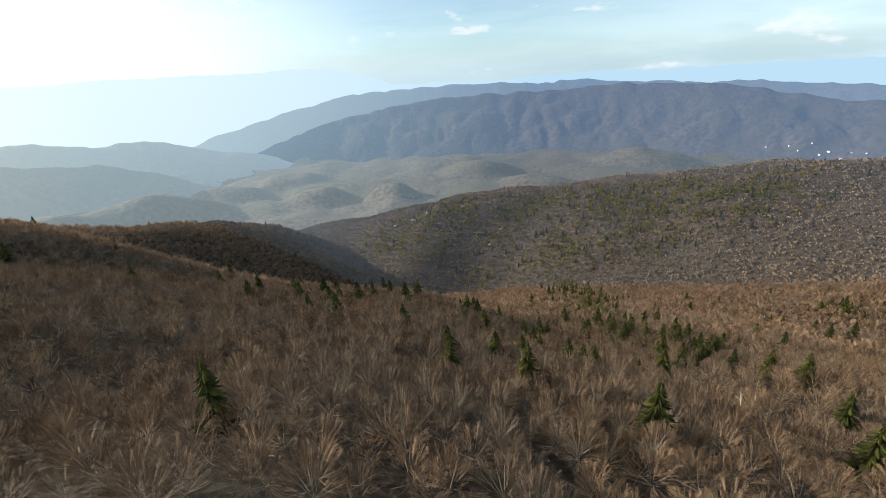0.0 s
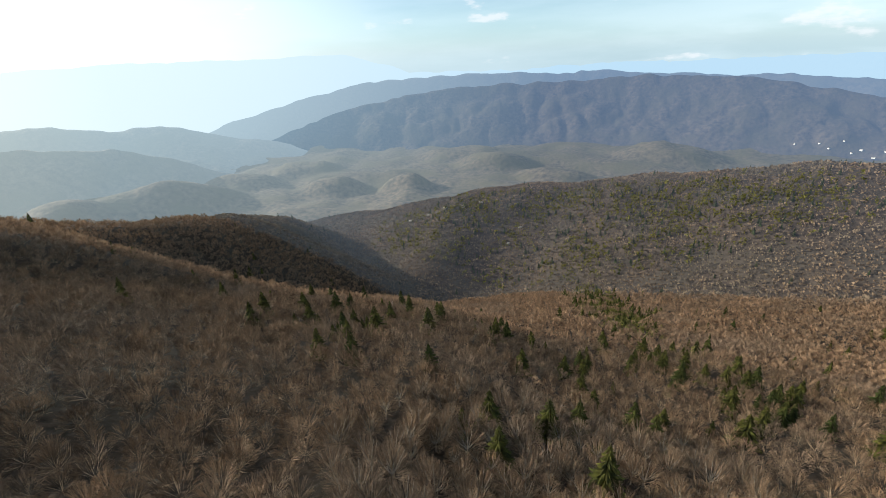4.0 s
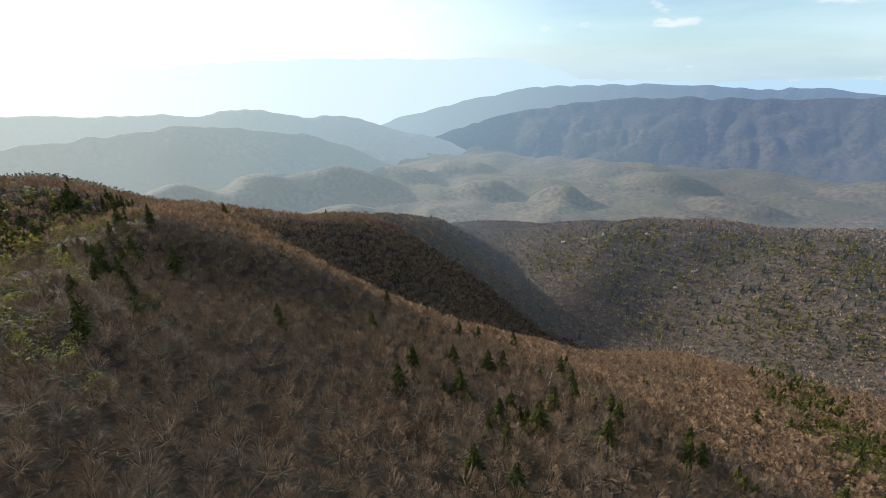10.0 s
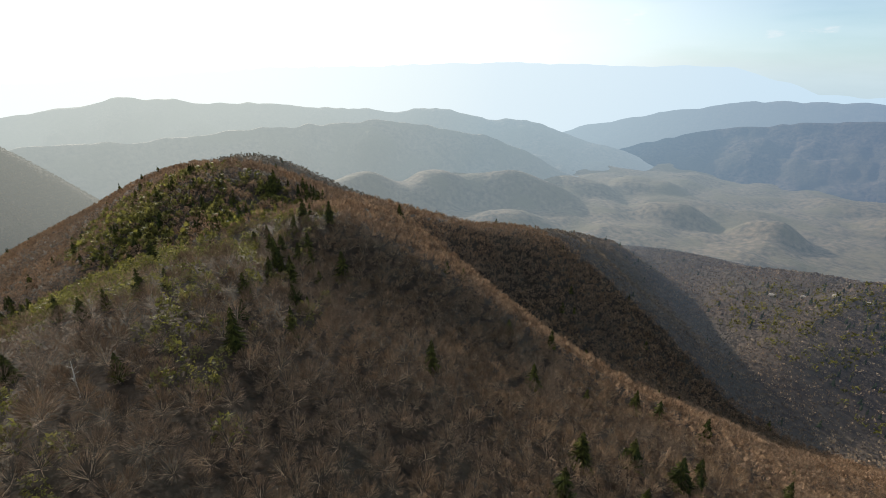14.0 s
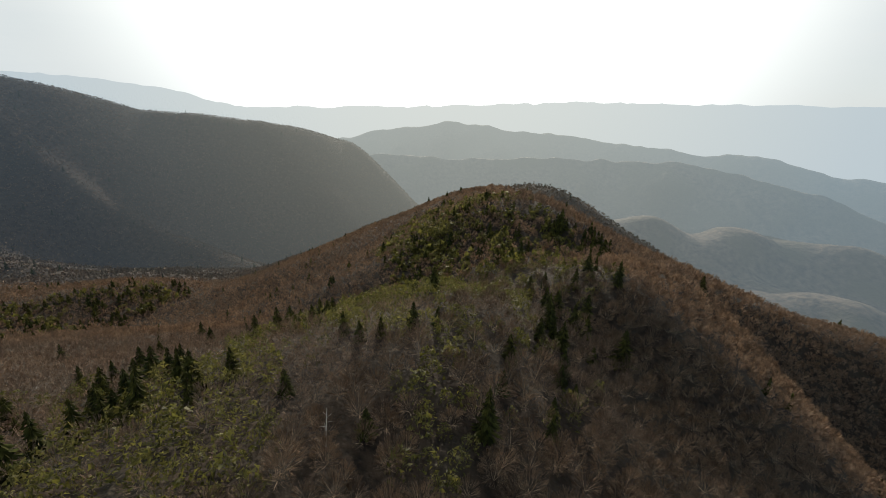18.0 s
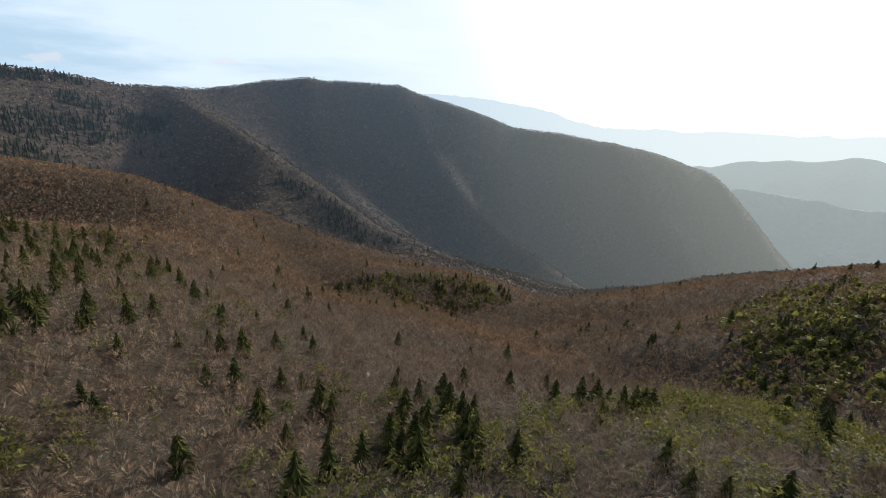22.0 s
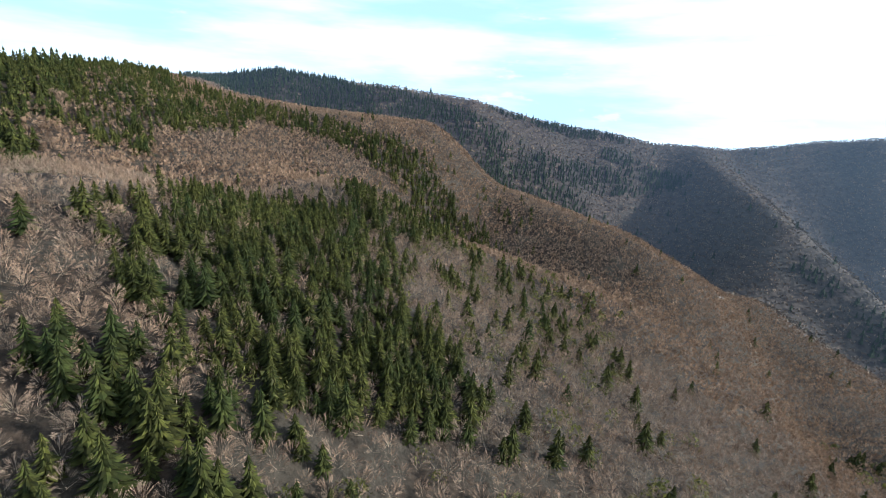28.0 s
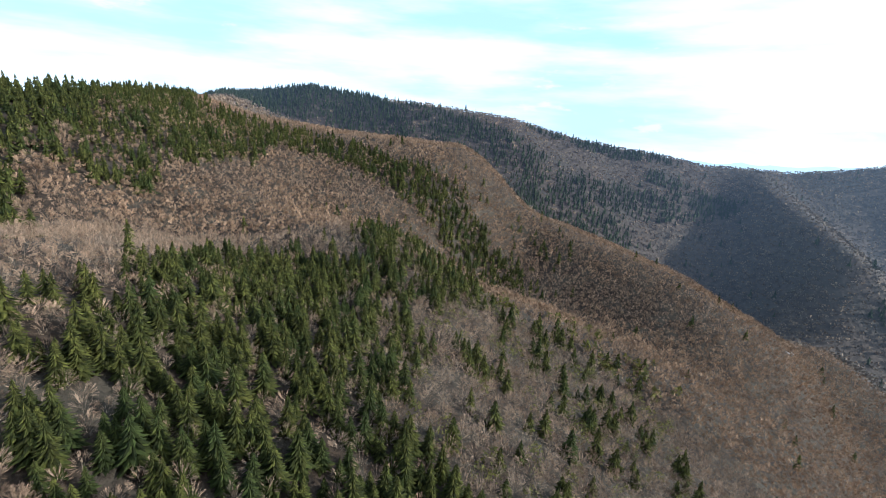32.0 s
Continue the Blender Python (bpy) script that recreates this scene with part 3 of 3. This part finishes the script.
def spruce_share(x, y):
    """How much of the forest is spruce at a place of the plan."""
    rag = smooth_noise(x, y, 26, 11) * 0.55 + smooth_noise(x, y, 75, 12) * 0.45
    dense = np.maximum.reduce([k * patch(x, y, *p) for k, *p in (
        (1, -160, -90, 74, 42, -25), (1, -150, -175, 58, 72, 0), (0.7, -190, -320, 45, 100, 10), (1, -210, -490, 105, 42, -20), (1, -140, -31, 24, 12, 161), (1, 95, -312, 100, 45, -8), (1, 40, -190, 125, 40, -50), (1, 22, -450, 50, 112, 0), (1, -60, -532, 72, 34, 0),
        (1, -165, -940, 290, 58, 165), (0.9, -446, -809, 126, 46, 176), (0.9, -722, -909, 100, 26, 160), (1, -555, -986, 165, 18, 2), (0.8, -585, -873, 175, 34, 5), (0.6, -884, -463, 130, 26, 115), (0.4, -466, 362, 34, 24, 50))])
    crest_band = np.maximum.reduce([k * patch(x, y, *p) for k, *p in (
        (1.0, -285, 135, 80, 60, 140), (0.5, -420, 255, 110, 60, 165), (0.25, -522, 274, 140, 71, 16), (0.6, -230, 165, 68, 30, 110))]) * (1 - 0.7 * east_of_crest(x, y))
    some = np.maximum.reduce([k * patch(x, y, *p) for k, *p in (
        (0.14, -255, -190, 80, 100, 0), (0.16, -165, -15, 45, 26, 60), (0.07, -258, 60, 50, 50, 0), (0.08, -656, -748, 120, 80, 76), (0.10, -665, -140, 130, 50, 144), (0.05, 120, 240, 150, 70, 40), (0.10, -300, -500, 80, 90, 0),
        (0.05, -40, 300, 110, 60, 0), (0.22, 392, 366, 80, 38, 86), (0.10, 185, 582, 200, 55, 80), (0.10, -292, 253, 110, 20, 140), (0.05, 246, 980, 480, 150, 157), (0.03, -240, -60, 90, 110, 0))])
    full = np.clip(1.3 * np.maximum(patch(x, y, 200, -430, 150, 190, 0), patch(x, y, 160, -1020, 240, 80, 0)), 0, 0.98)
    return np.maximum(full, np.clip(dense * (0.98 + 1.1 * rag), 0, 0.98) + np.clip(crest_band * (0.13 + 0.5 * rag), 0, 0.26) + np.clip(some * (1 + 1.6 * rag), 0, 0.6) + 0.006)


def laurel_share(x, y):
    """How much of it is low evergreen bush."""
    rag = smooth_noise(x, y, 22, 21) * 0.6 + smooth_noise(x, y, 60, 22) * 0.5
    some = np.maximum.reduce([k * patch(x, y, *p) for k, *p in (
        (0.85, -213, 142, 75, 36, 110), (0.75, -300, 165, 110, 55, 150), (0.6, -430, 250, 150, 75, 165), (0.5, -522, 274, 140, 71, 16), (0.45, -178, 15, 66, 18, 2), (0.5, -255, 64, 48, 44, 157), (0.12, -290, -240, 120, 75, 70),
        (0.34, 246, 980, 490, 150, 157), (0.7, 185, 582, 205, 42, 80), (0.12, -245, -70, 90, 110, 0), (0.25, -292, 253, 120, 22, 140), (0.3, -665, -140, 130, 50, 144))])
    return np.clip(some * (1 + 1.5 * rag), 0, 0.9)


def stand(spacing, inside, seed):
    """Jittered places of trees on a lattice over the plan, where inside(x, y) holds; kinds: 0 bare, 1 spruce, 2 laurel, 3 none."""
    rng = np.random.default_rng(seed)
    xs, ys = np.meshgrid(np.arange(-2400, 1900, spacing), np.arange(-1900, 2100, spacing))
    x = (xs + rng.uniform(-0.48, 0.48, xs.shape) * spacing).ravel()
    y = (ys + rng.uniform(-0.48, 0.48, ys.shape) * spacing).ravel()
    keep = inside(x, y)
    x, y = x[keep], y[keep]
    chance = rng.uniform(0, 1, len(x))
    kinds = np.where(chance < spruce_share(x, y), 1, np.where(rng.uniform(0, 1, len(x)) < laurel_share(x, y), 2, 0))
    kinds[(kinds == 1) & (chance > 0.62) & (spacing < 5) & (rng.uniform(0, 1, len(x)) < 0.2)] = 3
    kinds[(kinds == 1) & (chance > 0.62) & (spacing < 5)] = 0
    return np.stack([x, y, height(x, y) - 0.2], 1), kinds, rng


def part(name, shape, material_used, parent, label=""):
    """One mesh under a thing."""
    ob = new(name, mesh_from(name, np.array(shape[0], float), np.array(shape[1]), material_used))
    ob.parent = parent
    return tagged(ob, label) if label else ob


shapes = np.random.default_rng(5)


def spruce_model(tiers=19, fans=11):
    root = new("spruce")
    trunk = ([], [])
    taper(*trunk, (0, 0, -1.5), (0, 0, 5), 0.20, 0.13)
    taper(*trunk, (0, 0, 5), (0, 0, 10.8), 0.13, 0.02, 5)
    part("trunk", trunk, SPRUCE_BARK, root)
    part("crown", spruce_crown(shapes, tiers, fans), NEEDLES, root)
    return root


def bare_model():
    root = new("bare_tree")
    trunk, limbs = bare_wood(shapes)
    part("trunk", trunk, BARK, root)
    for limb in limbs:
        part("limb", limb, BARK, root)
    part("crown", bare_crown(shapes, 190, 80, 0.035, 10, 0.42, 0.25), TWIGS, root, "fine leafless twigs")
    return root


def planted(models, place, size, labels, group, category):
    """Single trees as things of their own, in turn from the models."""
    turn = np.random.default_rng(len(place))
    for k, (spot, grow) in enumerate(zip(place, size)):
        tree = copy_thing(models[k % len(models)], Matrix.LocRotScale(Vector(spot), Euler((0, 0, turn.uniform(0, 6.28))), Vector((grow * turn.uniform(0.9, 1.15),) * 2 + (grow,))))
        tagged(tree, labels[0] if grow < 0.8 else labels[1], category, group)


def discard(models):
    for root in models:
        for ob in (*root.children, root):
            bpy.data.objects.remove(ob)


SPRUCES, BARE_TREES = [spruce_model() for _ in range(6)], [bare_model() for _ in range(7)]
SPRUCE_LABELS = ("young dark green spruce among bare hardwoods", "tall dark green spruce with drooping boughs")
BARE_LABELS = ("small leafless grey-brown hardwood on the slope", "broad leafless hardwood with upswept tan twigs")

# spruces that stand out singly
NEAR_SPRUCES = [(-129, 286), (-72, 211), (-141, 404), (-66, 238), (-102, 439), (-57, 265), (-47, 348), (-27, 268), (-21, 302), (15, 307), (21, 232), (19, 160), (0, 135), (25, 124), (63, 275), (46, 214), (97, 333), (57, 165), (101, 285), (116, 278), (124, 269), (222, 429), (122, 221), (141, 240), (133, 203), (150, 222), (145, 171), (143, 150), (283, 288), (295, 282), (262, 213), (315, 238), (98, 80), (48, 85), (385, 385), (395, 313), (-208, 408), (-100, 281), (-122, 255), (-92, 349), (-72, 277), (-56, 369), (-44, 320), (114, 303), (113, 252), (60, 257), (95, 322), (136, 215)]
MORE_SPRUCES = [(68, 181), (-290, 285), (-116, 317), (-97, 328), (-54, 404), (-24, 317), (22, 338), (-399, 433), (-318, 42), (-421, 35), (-578, 57), (-311, 132), (-245, 134), (-277, 166), (-315, -87), (-368, -80), (-298, 53), (-332, 69), (-358, 102), (-395, 119), (-215, -1), (-248, 7), (-633, -82), (-238, 56), (-262, 52), (-256, 79), (-266, 85), (-269, 114), (-359, -146), (-355, -67), (-319, -145), (-272, -89), (-298, -140), (-384, -167), (-247, -63), (-258, -108), (-225, -77), (-207, -41), (-218, -51), (-182, -12), (-193, -17), (-168, 5), (-165, -7), (-148, -6), (-152, -19)]
LONE_SPRUCES = NEAR_SPRUCES + MORE_SPRUCES
rows = np.array(LONE_SPRUCES, float)
spots = np.column_stack([rows, height(rows[:, 0], rows[:, 1]) - 0.2])
planted(SPRUCES, spots, np.where(east_of_crest(rows[:, 0], rows[:, 1]), shapes.uniform(1.35, 1.95, len(spots)), shapes.uniform(0.75, 1.15, len(spots))), SPRUCE_LABELS, "spruces standing singly", "conifer")

def seen_far(x, y):
    """The far slopes that the way looks on."""
    return (reach_of_way(x, y) >= 640) & (np.hypot(x + 200, y - 100) < 2000) & (height(x, y) > 170) & ~((x > 500) & (y < 500)) & ~((x > -100) & (y < -1350))


ZONES = (
    # spacing, inside, size, sprays, spray size, twigs, twig width, limbs, lowest fork, canopy, tiers, fans, leaves
    (6.8, lambda x, y: (reach_of_way(x, y) < 230) & east_of_crest(x, y) & (y > 40), 1.0, 125, 0.44, 26, 0.035, 5, 0.25, TWIGS, 15, 10, 120),
    (4.5, lambda x, y: (reach_of_way(x, y) < 230) & ~(east_of_crest(x, y) & (y > 40)), 0.72, 44, 0.6, 9, 0.035, 2, 0.2, TAN_TWIGS, 13, 9, 70),
    (7.0, lambda x, y: (reach_of_way(x, y) >= 230) & (reach_of_way(x, y) < 640) & east_of_crest(x, y), 1.0, 34, 1.15, 0, 0.16, 0, 0.2, FINE_CANOPY, 7, 7, 30),
    (4.8, lambda x, y: (reach_of_way(x, y) >= 230) & (reach_of_way(x, y) < 640) & ~east_of_crest(x, y), 0.70, 16, 1.5, 0, 0.2, 0, 0.2, FINE_CANOPY, 7, 7, 30),
    # the far trees carry the painted haze glow as well
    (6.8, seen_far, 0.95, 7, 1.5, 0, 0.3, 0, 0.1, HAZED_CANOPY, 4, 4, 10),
)
for number, (spacing, inside, scale, sprays, spray, twigs, width, limbs, low, canopy, tiers, fans, leaves) in enumerate(ZONES):
    place, kinds, r = stand(spacing, inside, 70 + number)
    size = r.uniform(0.75, 1.25, len(place)) * scale
    tall = r.uniform(0.55, 1.25, len(place)) * (1.4, 1.12, 1.4, 1.05, 1.1)[number]
    if number == 0:
        single = np.where(kinds == 0)[0]
        single = single[np.argsort(np.hypot(place[single, 0] - 20, place[single, 1] - 130))[:280]]
        planted(BARE_TREES, place[single], size[single], BARE_LABELS, "bare trees of the near slope", "bare tree")
        kinds[single] = 3
    if number == 1:
        single = np.where(kinds == 1)[0]
        single = single[np.argsort(np.hypot(place[single, 0] + 170, place[single, 1] + 90))[:300]]
        planted(SPRUCES, place[single], tall[single], SPRUCE_LABELS, "spruces of the grove", "conifer")
        kinds[single] = 3
    if number == 4:
        place[kinds == 0, 2] -= 4.0
    bare, spruce, laurel = kinds == 0, kinds == 1, kinds == 2
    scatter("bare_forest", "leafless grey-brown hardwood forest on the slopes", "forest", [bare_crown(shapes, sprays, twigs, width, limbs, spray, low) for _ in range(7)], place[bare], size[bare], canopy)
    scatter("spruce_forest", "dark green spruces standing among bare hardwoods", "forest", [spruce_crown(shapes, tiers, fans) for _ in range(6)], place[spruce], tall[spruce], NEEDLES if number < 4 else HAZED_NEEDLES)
    if laurel.any():
        scatter("laurel_thicket", "olive evergreen bushes among the bare trees", "bushes", [leafy_crown(shapes, leaves, leaf=0.25 if number < 2 else 0.9) for _ in range(5)], place[laurel], r.uniform(0.7, 1.5, laurel.sum()) * (1.35 if number < 2 else 1 if number < 4 else 1.7), LAUREL)


def dead_tree():
    """A bleached snag with a few broken limbs."""
    root = new("dead_tree")
    trunk = ([], [])
    taper(*trunk, (0, 0, -1), (0.2, 0.1, 6), 0.30, 0.2)
    taper(*trunk, (0.2, 0.1, 6), (0.5, 0.1, 12.5), 0.2, 0.05)
    part("trunk", trunk, DEAD_WOOD, root)
    for z, a, long in ((5, 0.4, 2.6), (6.5, 2.3, 2.2), (8, 4.0, 2.4), (9.2, 5.4, 1.6), (10.2, 1.2, 1.4), (11, 3.2, 1.0)):
        x = 0.04 * z
        limb = ([], [])
        taper(*limb, (x, 0.1, z), (x + math.cos(a) * long, math.sin(a) * long, z + long * 0.55), 0.09, 0.02, 4)
        part("limb", limb, DEAD_WOOD, root, "broken bleached limb")
    return root


for x, y, grow in ((94, 117, 1.0), (-221, 146, 0.9), (-60, 340, 0.9)):
    snag = dead_tree()
    snag.matrix_basis = Matrix.LocRotScale(Vector((x, y, float(height(x, y)))), Euler((0.05, 0.08, x * 0.1)), Vector((grow, grow, grow)))
    tagged(snag, "bleached dead tree with broken limbs", "dead tree", "dead trees on the slope")


def boulder(x, y, size, seed):
    bm = bmesh.new()
    bmesh.ops.create_icosphere(bm, subdivisions=3, radius=1.0)
    for v in bm.verts:
        v.co *= 1 + 0.28 * noise.noise(v.co * 1.3 + Vector((seed, 0, 0))) + 0.10 * noise.noise(v.co * 4 + Vector((0, seed, 0)))
        v.co.z *= 0.62
    me = bpy.data.meshes.new("boulder")
    bm.to_mesh(me)
    bm.free()
    me.materials.append(STONE)
    ob = new("boulder", me)
    ob.matrix_basis = Matrix.LocRotScale(Vector((x, y, float(height(x, y)) + size * 0.25)), Euler((0.1, 0.05, seed)), Vector((size * 1.3, size, size)))
    tagged(ob, "pale weathered rock showing among the trees", "rock", "rocks on the slopes")


for k, (x, y, size) in enumerate(((-591, -425, 3.2), (-582, -418, 2.0), (-748, 139, 3.0), (-310, 30, 1.4), (-37, 1165, 5.0), (9, 1150, 4.5), (-126, 1172, 5.0), (108, 1007, 4.0), (55, 1155, 5.0), (140, 1045, 4.0), (-80, 1170, 4.5))):
    boulder(x, y, size, k + 0.5)


def farmhouse(x, y, z, turn, long):
    """A small white house far down in the valley."""
    root = new("house")
    wall, roof = bmesh.new(), bmesh.new()
    bmesh.ops.create_cube(wall, size=1.0, matrix=Matrix.Translation((0, 0, 2.5)) @ Matrix.Diagonal((long, 8.0, 7.0, 1.0)))
    ends = []
    for u in (-long / 2 - 0.6, long / 2 + 0.6):
        ends.append([roof.verts.new((u, v, w)) for v, w in ((-4.6, 5.6), (4.6, 5.6), (4.6, 6.0), (0, 9.2), (-4.6, 6.0))])
    roof.faces.new(ends[0])
    roof.faces.new(ends[1][::-1])
    for k in range(5):
        roof.faces.new((ends[0][k], ends[1][k], ends[1][(k + 1) % 5], ends[0][(k + 1) % 5]))
    bmesh.ops.recalc_face_normals(roof, faces=roof.faces)
    for name, bm, paint in (("wall", wall, WHITE_WALL), ("roof", roof, GREY_ROOF)):
        me = bpy.data.meshes.new(name)
        bm.to_mesh(me)
        bm.free()
        me.materials.append(paint)
        ob = new(name, me)
        ob.parent = root
    root.matrix_basis = Matrix.LocRotScale(Vector((x, y, z)), Euler((0, 0, turn)), Vector((1, 1, 1)))
    tagged(root, "small white house with a grey roof below the ridge", "house", "houses of the valley")


for k, (azimuth, radius) in enumerate(((-40.5, 3720), (-41.3, 3690), (-42.2, 3740), (-43.0, 3700), (-43.6, 3730), (-44.6, 3690), (-45.3, 3740), (-46.4, 3710), (-38.6, 3700))):
    x, y = CENTRE[0] - math.sin(radians(azimuth)) * radius, CENTRE[1] + math.cos(radians(azimuth)) * radius
    spot = [np.array([float(v)]) for v in (azimuth, radius, x, y)]
    farmhouse(x, y, float(max(valley_profile(*spot)[0], main_ridge(*spot)[0])), 0.5 * k, 12 + 3 * (k % 3))

discard(SPRUCES + BARE_TREES)
